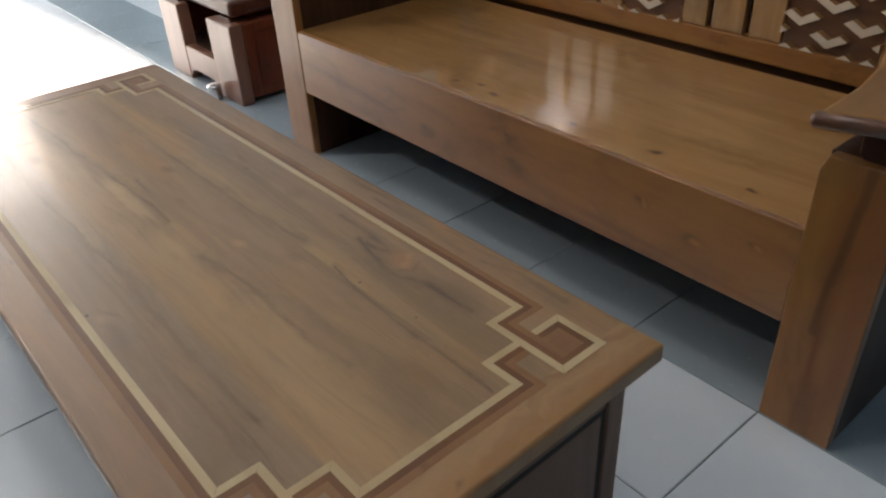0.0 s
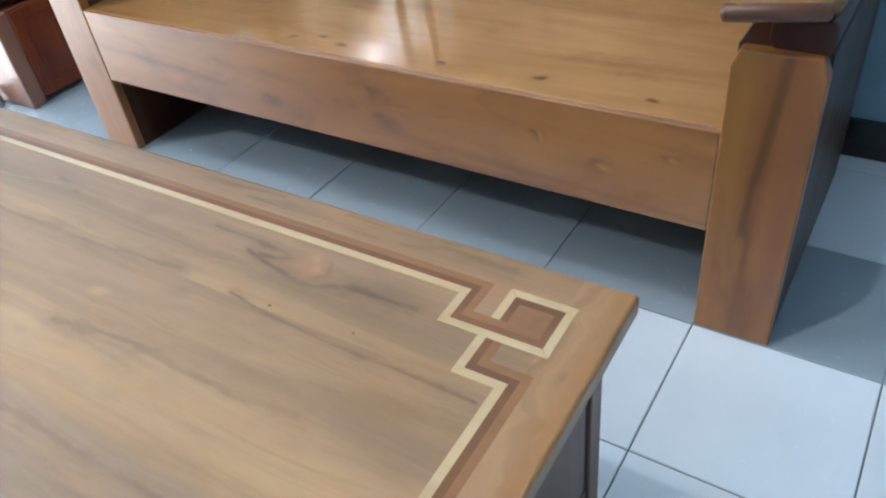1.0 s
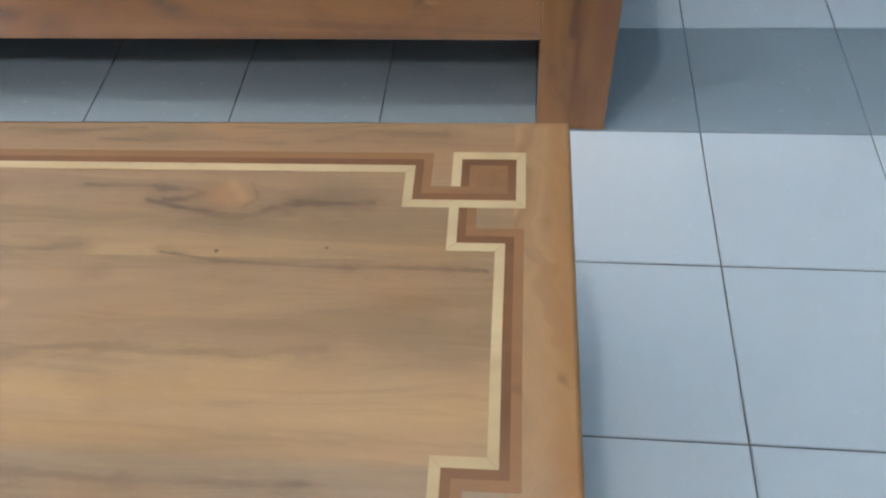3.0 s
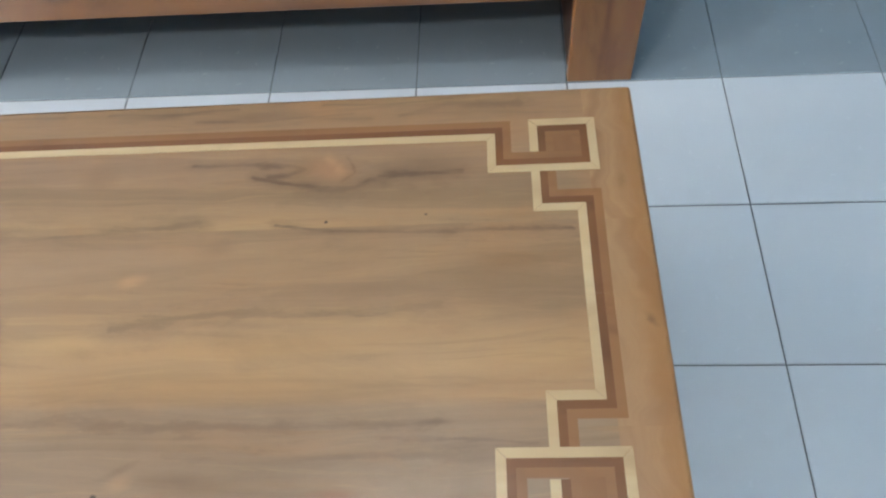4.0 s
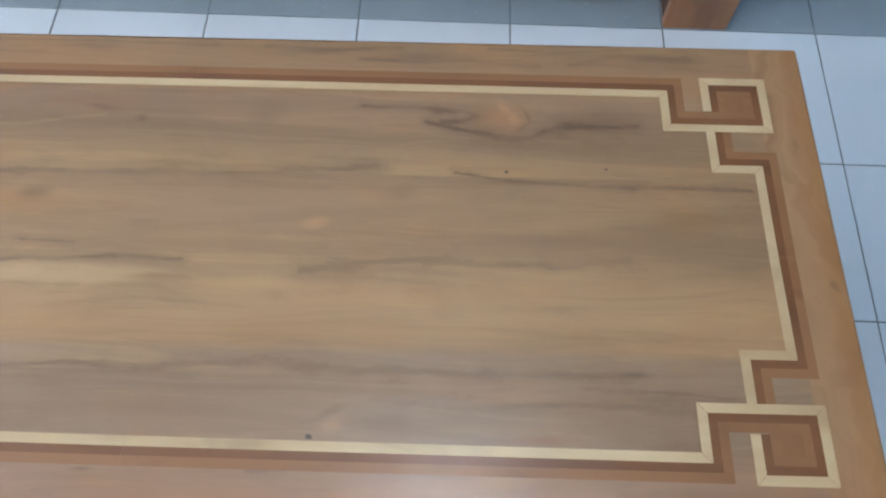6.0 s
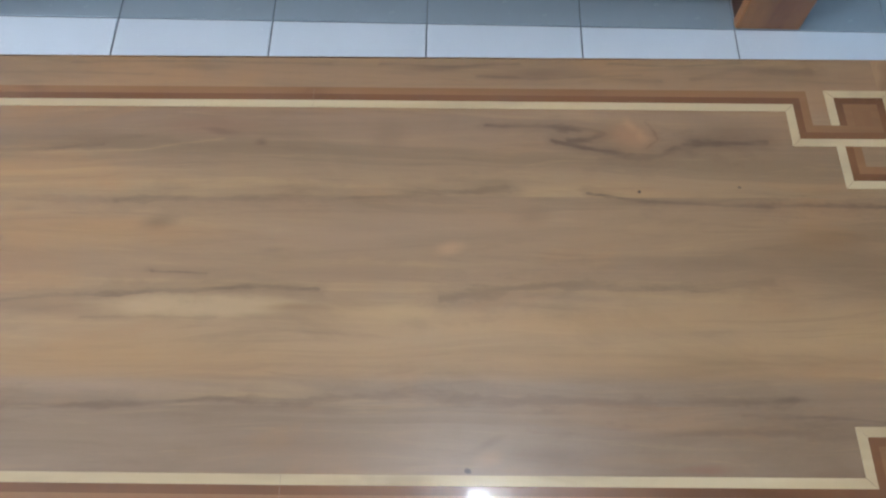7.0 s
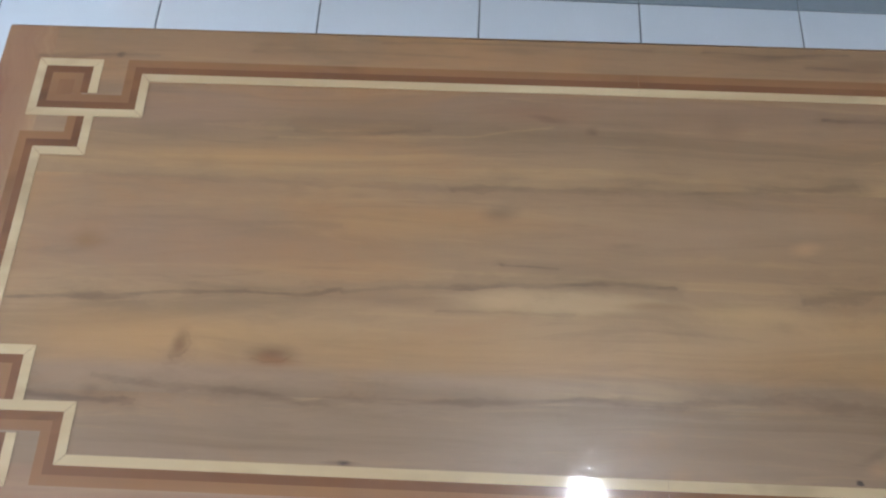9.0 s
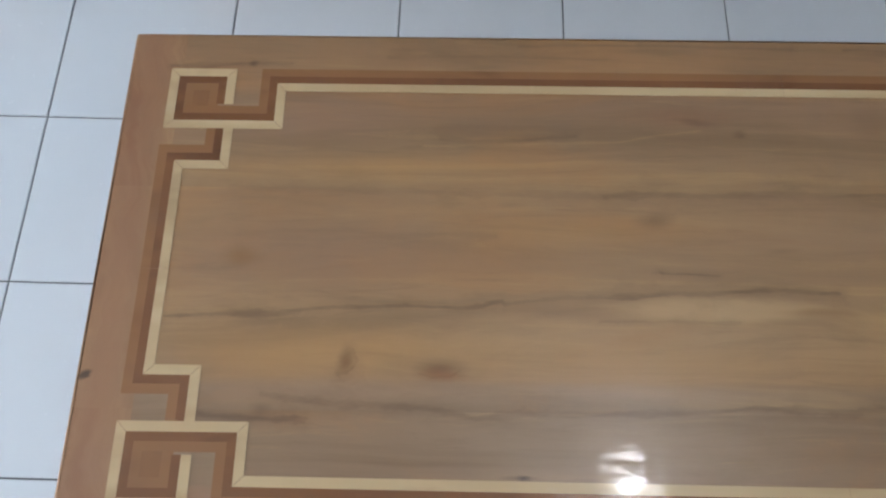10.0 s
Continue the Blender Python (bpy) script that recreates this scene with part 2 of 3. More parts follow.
top_stain(0.211, -0.227, 0.0035, 0.0030, INK, 0.7, 0, 0.6)
top_stain(0.418, -0.207, 0.0335, 0.0056, RED, 0.6, 0, 1)
top_stain(-0.350, -0.247, 0.0150, 0.0129, DARK, 0.4, 0, 1)
top_vein([(-0.317, -0.247), (-0.274, -0.244), (-0.249, -0.240), (-0.197, -0.240)], 0.004, DARK, 0.52)
top_stain(-0.036, -0.244, 0.0150, 0.0040, DARK, 0.4, 0, 1)
top_vein([(0.125, -0.242), (0.162, -0.241)], 0.004, DARK, 0.4)
top_stain(0.146, 0.272, 0.0560, 0.0060, GREY, 0.4, 0, 1)
top_stain(0.280, 0.268, 0.0650, 0.0105, GREY, 0.52, 0, 1)
top_vein([(0.316, 0.261), (0.372, 0.260), (0.426, 0.256)], 0.005, DARK, 0.48)
top_vein([(0.464, 0.259), (0.467, 0.260), (0.502, 0.268), (0.524, 0.275), (0.561, 0.271), (0.609, 0.274)], 0.01, GREY, 0.6)
top_stain(-0.433, 0.269, 0.0275, 0.0081, GREY, 0.36, 0, 1)
top_stain(-0.146, 0.275, 0.0605, 0.0065, GREY, 0.4, 0, 1)
top_vein([(-0.390, 0.157), (-0.360, 0.154), (-0.319, 0.156), (-0.304, 0.155), (-0.238, 0.162)], 0.005, GREY, 0.64)
top_stain(-0.348, 0.174, 0.1271, 0.0155, SHADE, 0.44, 0, 1)
top_stain(-0.598, 0.015, 0.0235, 0.0151, BROWN, 0.7, 0, 1)
top_stain(-0.434, 0.270, 0.0265, 0.0070, GREY, 0.4, 0, 1)
top_vein([(-0.702, 0.248), (-0.606, 0.252), (-0.564, 0.253)], 0.004, DARK, 0.48)
top_stain(-0.606, 0.252, 0.0065, 0.0040, INK, 0.5, 0, 1)
top_stain(-0.105, 0.181, 0.0260, 0.0050, DARK, 0.36, -8, 1)
top_stain(-0.055, 0.168, 0.0085, 0.0070, DARK, 0.32, 0, 1)
top_vein([(-0.623, -0.149), (-0.568, -0.152), (-0.520, -0.153)], 0.008, DARK, 0.6)
top_stain(-0.564, -0.143, 0.0145, 0.0096, GREY, 0.48, 0, 1)
top_stain(-0.305, -0.206, 0.0075, 0.0030, INK, 0.7, 0, 1)
top_stain(0.380, 0.102, 0.0024, 0.0022, INK, 0.8, 0, 0.7)
top_stain(0.498, 0.108, 0.0022, 0.0018, INK, 0.6, 0, 0.7)
top_stain(0.584, 0.042, 0.0465, 0.0201, BROWN, 0.5, 0, 1)
top_stain(0.433, 0.013, 0.1096, 0.0120, SHADE, 0.4, 0, 1)
top_stain(0.724, 0.147, 0.0060, 0.0151, BROWN, 0.6, 0, 1)
top_stain(0.738, -0.031, 0.0055, 0.0101, DARK, 0.48, 35, 1)
top_stain(0.027, -0.180, 0.1177, 0.0187, SHADE, 0.4, 0, 1)
top_stain(0.165, -0.136, 0.0180, 0.0046, GREY, 0.36, 0, 1)
# darker rims of the two knots, streaks of the long frame board
top_vein([(-0.408, -0.107), (-0.396, -0.111), (-0.381, -0.110), (-0.369, -0.103)], 0.004, BROWN_SPOT, 0.55)
top_vein([(-0.490, -0.108), (-0.479, -0.105), (-0.473, -0.094), (-0.477, -0.083)], 0.004, BROWN_SPOT, 0.5)
top_vein([(0.08, 0.279), (0.17, 0.276), (0.25, 0.281)], 0.004, DARK, 0.5)
top_vein([(0.20, 0.262), (0.30, 0.259), (0.40, 0.266)], 0.0045, DARK, 0.5)
top_vein([(0.36, 0.283), (0.44, 0.279), (0.53, 0.284)], 0.004, GREY, 0.55)
top_vein([(-0.30, 0.280), (-0.15, 0.283), (0.02, 0.279)], 0.004, GREY, 0.45)
# broad tones
HONEY = (0.40, 0.205, 0.082)
top_stain(-0.44, 0.122, 0.22, 0.020, HONEY, 0.45, 1, 1)
top_stain(-0.50, -0.080, 0.20, 0.028, HONEY, 0.5, -2, 1)
top_stain(-0.25, 0.045, 0.16, 0.022, HONEY, 0.35, 1, 1)
top_stain(0.30, -0.055, 0.22, 0.020, HONEY, 0.35, 2, 1)
TAN, MAUVE = (0.33, 0.19, 0.115), (0.27, 0.145, 0.095)
top_stain(-0.47, -0.126, 0.21, 0.017, TAN, 0.7, 0, 1)
top_stain(-0.20, -0.125, 0.16, 0.010, TAN, 0.6, -2, 1)
top_stain(-0.52, 0.02, 0.22, 0.055, MAUVE, 0.3, 0, 1)
top_stain(-0.55, 0.175, 0.16, 0.030, MAUVE, 0.3, 0, 1)
top_stain(0.10, 0.05, 0.24, 0.035, TAN, 0.4, 2, 1)
top_vein([(-0.62, 0.094), (-0.45, 0.092), (-0.30, 0.09), (-0.213, 0.087)], 0.010, SHADE, 0.45)
top_vein([(-0.60, 0.041), (-0.48, 0.044), (-0.33, 0.040)], 0.008, SHADE, 0.35)
top_vein([(-0.45, 0.263), (-0.33, 0.266), (-0.20, 0.262)], 0.006, GREY, 0.35)
top_vein([(0.24, -0.168), (0.36, -0.172), (0.50, -0.170), (0.62, -0.176)], 0.010, GREY, 0.5)
top_vein([(0.30, -0.230), (0.40, -0.233), (0.47, -0.228)], 0.006, DARK, 0.45)
# the frame boards at both ends
top_stain(0.742, 0.0, 0.022, 0.9, (0.30, 0.13, 0.04), 0.65)
top_stain(0.715, 0.0, 0.03, 0.9, (0.33, 0.17, 0.08), 0.5)
top_stain(-0.73, 0.0, 0.05, 0.9, (0.27, 0.12, 0.065), 0.6)
MARKS.sort(key=lambda k: -k[3][2] * k[3][3] if k[2] is stain else 0)  # small marks lie over large ones


def tabletop_wood(low, high):
    """The wood of the top between two lines along its length, with the marks that reach into it."""
    m = Nodes("tabletop_wood")
    c = m.coord()
    along = m.vmath("DOT_PRODUCT", c, (0, 1, 0), "Value")
    board_no = m.math("ADD", m.math("GREATER_THAN", along, -0.1445), m.math("GREATER_THAN", along, 0.0945))
    jump = m.tree.nodes.new("ShaderNodeCombineXYZ")
    m.put(jump.inputs[0], m.math("MULTIPLY", board_no, 1.7))
    m.put(jump.inputs[2], m.math("MULTIPLY", board_no, 0.9))
    cb = m.vmath("ADD", c, jump.outputs[0])
    wobble = m.noise(m.mapped(cb, scale=(2.2, 9, 1)), 1.0, 3, 0.55, out="Color")
    sway = m.vmath("MULTIPLY", m.vmath("SUBTRACT", wobble, (0.5, 0.5, 0.5)), (0.10, 0.036, 0))
    warp = m.vmath("ADD", cb, sway)
    faint = m.vmath("ADD", c, m.vmath("MULTIPLY", sway, (0.1, 0.1, 0)))
    shiver = m.noise(m.mapped(c, scale=(12, 42, 1)), 1.0, 5, 0.65, out="Color")
    near = m.vmath("ADD", c, m.vmath("MULTIPLY", m.vmath("SUBTRACT", shiver, (0.5, 0.5, 0.5)), (0.024, 0.010, 0)))
    sep = m.tree.nodes.new("ShaderNodeSeparateXYZ")
    m.put(sep.inputs[0], faint)
    v = m.math("MULTIPLY_ADD", sep.outputs[1], 1 / 0.6, 0.5)
    col = m.ramp(v, [
        (0.02, (0.295, 0.155, 0.090)), (0.135, (0.285, 0.148, 0.084)), (0.145, (0.265, 0.154, 0.090)), (0.296, (0.268, 0.156, 0.090)),
        (0.314, (0.33, 0.178, 0.087)), (0.36, (0.35, 0.195, 0.098)), (0.44, (0.33, 0.185, 0.096)), (0.50, (0.29, 0.16, 0.084)),
        (0.60, (0.305, 0.168, 0.086)), (0.653, (0.30, 0.165, 0.088)), (0.66, (0.32, 0.18, 0.092)), (0.84, (0.275, 0.15, 0.085)), (0.875, (0.31, 0.158, 0.077)), (0.98, (0.28, 0.15, 0.077))])
    long1 = m.noise(m.mapped(warp, scale=(1.5, 17, 1)), 1.0, 6, 0.6, 1.2)
    long2 = m.noise(m.mapped(warp, loc=(3, 1, 0), scale=(4.5, 60, 1)), 1.0, 6, 0.7, 1.0)
    cloud = m.noise(m.mapped(warp, scale=(3.4, 10.0, 1)), 1.0, 6, 0.6, 0.8)
    col = m.mix(m.span(long1, 0.45, 0.70, 0.0, 0.5), col, (0.185, 0.102, 0.049))
    col = m.mix(m.span(long1, 0.47, 0.25, 0.0, 0.42), col, PALE)
    col = m.mix(m.span(cloud, 0.5, 0.72, 0.0, 0.5), col, (0.345, 0.165, 0.068))
    col = m.mix(m.span(cloud, 0.48, 0.28, 0.0, 0.42), col, (0.22, 0.122, 0.060))
    col = m.mix(m.span(long2, 0.5, 0.70, 0.0, 0.22), col, GREY)
    col = m.mix(m.span(long2, 0.46, 0.30, 0.0, 0.18), col, PALE)
    m.uneven = m.span(m.noise(m.mapped(c, loc=(2, 5, 0), scale=(16, 30, 1)), 1.0, 4, 0.65), 0.3, 0.7, 0.55, 2.2)
    m.broken = m.span(m.noise(m.mapped(c, scale=(11, 45, 1)), 1.0, 4, 0.65), 0.36, 0.62, 0.45, 1.0)
    end = m.math("ABSOLUTE", m.vmath("DOT_PRODUCT", c, (1, 0, 0), "Value"))
    cross = m.noise(m.mapped(warp, loc=(7, 2, 0), scale=(26, 3.0, 1)), 1.0, 5, 0.6, 1.0)
    board = m.ramp(cross, [(0.3, (0.23, 0.10, 0.042)), (0.48, (0.31, 0.16, 0.078)), (0.66, (0.38, 0.215, 0.108))])
    col = m.mix(m.span(end, 0.6885, 0.6895, 0.0, 0.85), col, board)
    marks = {}
    for lo, hi, draw, args in MARKS:
        if hi > low and lo < high:
            draw(m, marks, near, *args)
    col = tinted(m, col, marks)
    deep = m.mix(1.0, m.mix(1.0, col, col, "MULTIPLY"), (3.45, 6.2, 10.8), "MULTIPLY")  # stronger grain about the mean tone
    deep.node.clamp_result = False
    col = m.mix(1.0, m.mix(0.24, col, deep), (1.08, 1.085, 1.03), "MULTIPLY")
    gloss = m.noise(c, 3.0, 2, 0.5)
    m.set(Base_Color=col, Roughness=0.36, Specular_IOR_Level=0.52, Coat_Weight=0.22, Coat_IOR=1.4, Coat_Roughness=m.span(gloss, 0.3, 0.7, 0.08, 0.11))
    waves = m.math("MULTIPLY_ADD", m.noise(m.mapped(c, scale=(26, 60, 1)), 1.0, 2, 0.5), 0.22, m.noise(c, 8.0, 3, 0.55))
    m.put(m.bsdf.inputs["Coat Normal"], m.bump(waves, 0.42, 0.004))
    return m.mat


TOP_CUTS = [-0.6, -0.225, -0.165, -0.115, -0.06, -0.005, 0.055, 0.12, 0.17, 0.215, 0.6]
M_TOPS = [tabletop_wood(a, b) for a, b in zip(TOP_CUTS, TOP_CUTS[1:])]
M_CREAM = wood("pale_inlay_wood", (0.48, 0.33, 0.20), (0.56, 0.40, 0.255), (0.62, 0.465, 0.31), 0, 2.0, 0.10, 0.6, 0.4)
M_BROWN = wood("dark_inlay_wood", (0.155, 0.056, 0.019), (0.195, 0.073, 0.026), (0.235, 0.094, 0.034), 0, 5.0, 0.10, 0.6, 0.4)
M_BROWN_SOFT = wood("curl_heart_wood", (0.215, 0.09, 0.038), (0.25, 0.11, 0.048), (0.285, 0.13, 0.058), 1, 6.0, 0.10, 0.6, 0.4)
M_RUST = wood("reddish_inlay_wood", (0.245, 0.108, 0.047), (0.28, 0.128, 0.057), (0.32, 0.15, 0.068), 0, 7.0, 0.10, 0.6, 0.4)
TEAK = (0.225, 0.078, 0.019), (0.35, 0.138, 0.039), (0.43, 0.188, 0.060)
SEAT_KNOTS = [(-1.168, 0.056), (-1.105, 0.077), (-1.044, 0.056), (-0.813, 0.056), (-0.62, 0.065), (-0.422, 0.056)]
APRON_KNOTS = [(-0.936, 0.329), (-1.216, 0.257), (-0.917, 0.270), (-0.594, 0.316), (-0.484, 0.283), (-0.369, 0.322)]
M_TEAK_X = wood("teak_along_x", *TEAK, 0, 0.3)
M_TEAK_Y = wood("teak_along_y", *TEAK, 1, 1.3)
M_TEAK_Z = wood("teak_upright", *TEAK, 2, 2.3)
M_POST = wood("post_wood", (0.19, 0.064, 0.015), (0.295, 0.112, 0.031), (0.37, 0.158, 0.045), 2, 2.7, 0.32, 0.8, ior=1.55, vein=[(-0.226, 0.51), (-0.231, 0.44), (-0.236, 0.38), (-0.243, 0.31), (-0.246, 0.22)], tints=((-0.197, 0.27, 0.036, 0.36, (0.235, 0.075, 0.026), 0.75), (-0.28, 0.36, 0.032, 0.22, (0.33, 0.145, 0.030), 0.6)))
M_ARM = wood("armrest_wood", (0.20, 0.082, 0.026), (0.29, 0.13, 0.044), (0.35, 0.17, 0.062), 1, 1.9, 0.22, 0.4)
M_NOSE = wood("nose_wood", (0.075, 0.022, 0.009), (0.11, 0.036, 0.015), (0.15, 0.055, 0.024), 0, 1.4, 0.1, 0.9)
M_APRON = wood("apron_wood", *TEAK, 0, 0.9, 0.32, 1.0, knots=APRON_KNOTS, size=0.018, flat="xz", hearts=True, ior=1.8)
M_SEAT = wood("seat_wood", (0.28, 0.124, 0.041), (0.37, 0.181, 0.069), (0.45, 0.243, 0.108), 0, 3.3, 0.09, 1.0, ior=1.6, knots=SEAT_KNOTS, size=0.013, flat="xy")
M_RED = wood("reddish_wood", (0.12, 0.022, 0.010), (0.19, 0.038, 0.016), (0.23, 0.055, 0.025), 2, 4.3, 0.2, 0.5)
M_TOP_RED = wood("dark_top_wood", (0.06, 0.014, 0.008), (0.10, 0.024, 0.013), (0.13, 0.036, 0.02), 0, 4.4, 0.25, 0.5)
M_END = wood("end_table_wood", (0.15, 0.055, 0.035), (0.21, 0.082, 0.054), (0.26, 0.11, 0.072), 2, 4.9, 0.38, 1.0, ior=1.7)
M_NECK = wood("dark_red_wood", (0.028, 0.007, 0.004), (0.05, 0.012, 0.006), (0.075, 0.02, 0.01), 1, 4.6, 0.15, 0.5)
# wood with the shade of inner faces and openings put into its colour
M_SHADED = wood("shaded_wood", (0.035, 0.013, 0.008), (0.055, 0.02, 0.012), (0.075, 0.03, 0.018), 2, 5.3, 0.25, 0.3)
M_SLAT = wood("slat_wood", (0.31, 0.15, 0.055), (0.38, 0.195, 0.078), (0.44, 0.24, 0.105), 2, 6.3, 0.24, 1.0, ior=1.8)
M_DARKWOOD = wood("dark_backing_wood", (0.10, 0.04, 0.02), (0.15, 0.06, 0.03), (0.19, 0.08, 0.04), 0, 8.0)
M_IVORY = plain("ivory_inlay", (0.62, 0.49, 0.37), 0.4, 0, 0.3)
M_GROUT = plain("grout", (0.12, 0.135, 0.15), 0.9)
M_BLACK = plain("black_skirting", (0.012, 0.013, 0.016), 0.25, 0, 0.3)
M_WALL = plain("blue_wall_paint", (0.20, 0.32, 0.40), 0.75, 0, 0, 0.05, 6.0)
M_CEIL = plain("pale_ceiling_paint", (0.74, 0.75, 0.77), 0.85)
M_GROOVE = plain("dark_groove", (0.02, 0.012, 0.009), 0.7)
M_GLASS = Nodes("window_glass").set(Base_Color=(1.0, 1.0, 1.0), Roughness=0.02, Transmission_Weight=1.0, IOR=1.45).mat
M_PLASTIC = plain("white_plastic", (0.7, 0.7, 0.7), 0.4)


def tile_glaze(name, colour):
    m = Nodes(name)
    c = m.coord()
    r = m.random()
    soft = m.noise(c, 6.0, 3, 0.5)
    dirt = m.noise(c, 55.0, 4, 0.65)
    k = m.math("MULTIPLY_ADD", r, 0.05, 0.96)
    col = m.mix(m.span(soft, 0.3, 0.75, 0.0, 0.12), colour, [x * 0.82 for x in colour])
    col = m.mix(m.span(dirt, 0.6, 0.85, 0.0, 0.12), col, [x * 0.6 for x in colour])
    col = m.mix(1.0, col, m.ramp(k, [(0.0, (0, 0, 0)), (1.0, (1, 1, 1))]), "MULTIPLY")
    m.set(Base_Color=col, Roughness=m.span(dirt, 0.3, 0.8, 0.16, 0.3), Specular_IOR_Level=0.5, Normal=m.bump(soft, 0.05, 0.002))
    return m.mat


M_TILE_WHITE = tile_glaze("white_glazed_tile", (0.65, 0.705, 0.765))
M_TILE_GREY = tile_glaze("grey_glazed_tile", (0.295, 0.355, 0.40))
M_BULB = Nodes("glowing_bulb")
M_BULB.set(Base_Color=(1, 1, 1), Emission_Color=(0.91, 1.0, 1.09), Emission_Strength=BULB)
M_BULB = M_BULB.mat

# ---- mesh helpers ----


def part(name, bm, material, parent=None, label=""):
    """Links a bmesh as one mesh object, under a thing or a part."""
    me = bpy.data.meshes.new(name)
    bmesh.ops.recalc_face_normals(bm, faces=bm.faces)
    bm.to_mesh(me)
    bm.free()
    me.materials.append(material)
    ob = new(name, me)
    if parent is not None:
        ob.parent = parent
    if label:
        ob["label"] = label
    return ob


def block(x0, x1, y0, y1, z0, z1, bevel=0.003, segments=2):
    bm = bmesh.new()
    add_block(bm, x0, x1, y0, y1, z0, z1)
    if bevel:
        bmesh.ops.bevel(bm, geom=bm.edges[:], offset=bevel, segments=segments, profile=0.5, affect="EDGES")
    return bm


def add_block(bm, x0, x1, y0, y1, z0, z1):
    v = [bm.verts.new((x, y, z)) for z in (z0, z1) for y in (y0, y1) for x in (x0, x1)]
    for f in ((0, 1, 3, 2), (4, 5, 7, 6), (0, 1, 5, 4), (2, 3, 7, 6), (0, 2, 6, 4), (1, 3, 7, 5)):
        bm.faces.new([v[i] for i in f])


def prism(points, z0, z1, bevel=0.0, up="z"):
    """A flat outline in the plane across one axis, drawn out from z0 to z1 along that axis."""
    bm = bmesh.new()
    place = {"z": lambda a, b, h: (a, b, h), "y": lambda a, b, h: (a, h, b), "x": lambda a, b, h: (h, a, b)}[up]
    lo = [bm.verts.new(place(a, b, z0)) for a, b in points]
    hi = [bm.verts.new(place(a, b, z1)) for a, b in points]
    n = len(points)
    bm.faces.new(lo)
    bm.faces.new(hi)
    for i in range(n):
        bm.faces.new((lo[i], lo[(i + 1) % n], hi[(i + 1) % n], hi[i]))
    if bevel:
        bmesh.ops.recalc_face_normals(bm, faces=bm.faces)
        bmesh.ops.bevel(bm, geom=bm.edges[:], offset=bevel, segments=2, profile=0.5, affect="EDGES")
    return bm


def turned(profile, segments=24):
    """A turned shape about z: rows of radius and height."""
    bm = bmesh.new()
    rings = [[bm.verts.new((r * math.cos(2 * math.pi * i / segments), r * math.sin(2 * math.pi * i / segments), z)) for i in range(segments)] for r, z in profile]
    for a, b in zip(rings, rings[1:]):
        for i in range(segments):
            bm.faces.new((a[i], a[(i + 1) % segments], b[(i + 1) % segments], b[i]))
    bm.faces.new(rings[0])
    bm.faces.new(rings[-1])
    for f in bm.faces:
        f.smooth = True
    return bm


def empty(name, m=None):
    ob = new(name)
    if m is not None:
        ob.matrix_world = m
    return ob


# ---- room ----
X0, X1, Y0, Y1, TOP, THICK = -5.2, 2.2, -3.4, 0.66, 2.92, 0.12
floor = tagged(part("floor", block(X0 - 1.5, X1 + THICK, Y0 - THICK, Y1 + THICK, -0.10, -0.0025, 0), M_GROUT), "tiled floor with thin dark grout joints", "floor", kind="structure")
SLITS = ((-3.91, -3.79), (-2.735, -2.615))
SLIT_Z0, SLIT_Z1 = 1.15, 1.66
bm = bmesh.new()
edges = [X0 - THICK] + [x for pair in SLITS for x in pair] + [X1 + THICK]
for x0, x1 in zip(edges[::2], edges[1::2]):
    add_block(bm, x0, x1, Y1, Y1 + THICK, 0.0, TOP)
for x0, x1 in SLITS:
    add_block(bm, x0, x1, Y1, Y1 + THICK, 0.0, SLIT_Z0)
    add_block(bm, x0, x1, Y1, Y1 + THICK, SLIT_Z1, TOP)
tagged(part("wall_north", bm, M_WALL), "blue painted wall behind the bench", "wall", kind="structure")
for n, (x0, x1) in enumerate(SLITS):
    window = tagged(empty("window_%d" % (n + 1), pose((x0 + x1) / 2, Y1, SLIT_Z0)), "narrow upright window with a thin white frame", "window", kind="structure")
    half, high = (x1 - x0) / 2, SLIT_Z1 - SLIT_Z0
    for u0, u1, w0, w1 in ((-half + 0.0005, -half + 0.012, 0.0005, high - 0.0005), (half - 0.012, half - 0.0005, 0.0005, high - 0.0005), (-half + 0.0125, half - 0.0125, 0.0005, 0.012), (-half + 0.0125, half - 0.0125, high - 0.012, high - 0.0005)):
        part("window_frame", block(u0, u1, 0.03, 0.07, w0, w1, 0.001), M_PLASTIC, window)
    pane = part("pane", block(-half + 0.0125, half - 0.0125, 0.048, 0.052, 0.0125, high - 0.0125, 0), M_GLASS, window, "clear window glass")
    pane.visible_shadow = False
tagged(part("wall_south", block(X0 - THICK, X1 + THICK, Y0 - THICK, Y0, 0.0, TOP, 0), M_WALL), "plain blue painted wall", "wall", kind="structure")
tagged(part("wall_east", block(X1, X1 + THICK, Y0, Y1, 0.0, TOP, 0), M_WALL), "plain blue painted wall", "wall", kind="structure")
DOOR_Y0, DOOR_Y1, DOOR_Z = -0.95, -0.17, 2.15
bm = bmesh.new()
add_block(bm, X0 - THICK, X0, Y0, DOOR_Y0, 0, TOP)
add_block(bm, X0 - THICK, X0, DOOR_Y1, Y1, 0, TOP)
add_block(bm, X0 - THICK, X0, DOOR_Y0, DOOR_Y1, DOOR_Z, TOP)
tagged(part("wall_west", bm, M_WALL), "blue painted wall with an open doorway", "wall", kind="structure")
tagged(part("ceiling", block(X0 - THICK, X1 + THICK, Y0 - THICK, Y1 + THICK, TOP, TOP + 0.1, 0), M_CEIL), "plain pale grey ceiling", "ceiling", kind="structure")
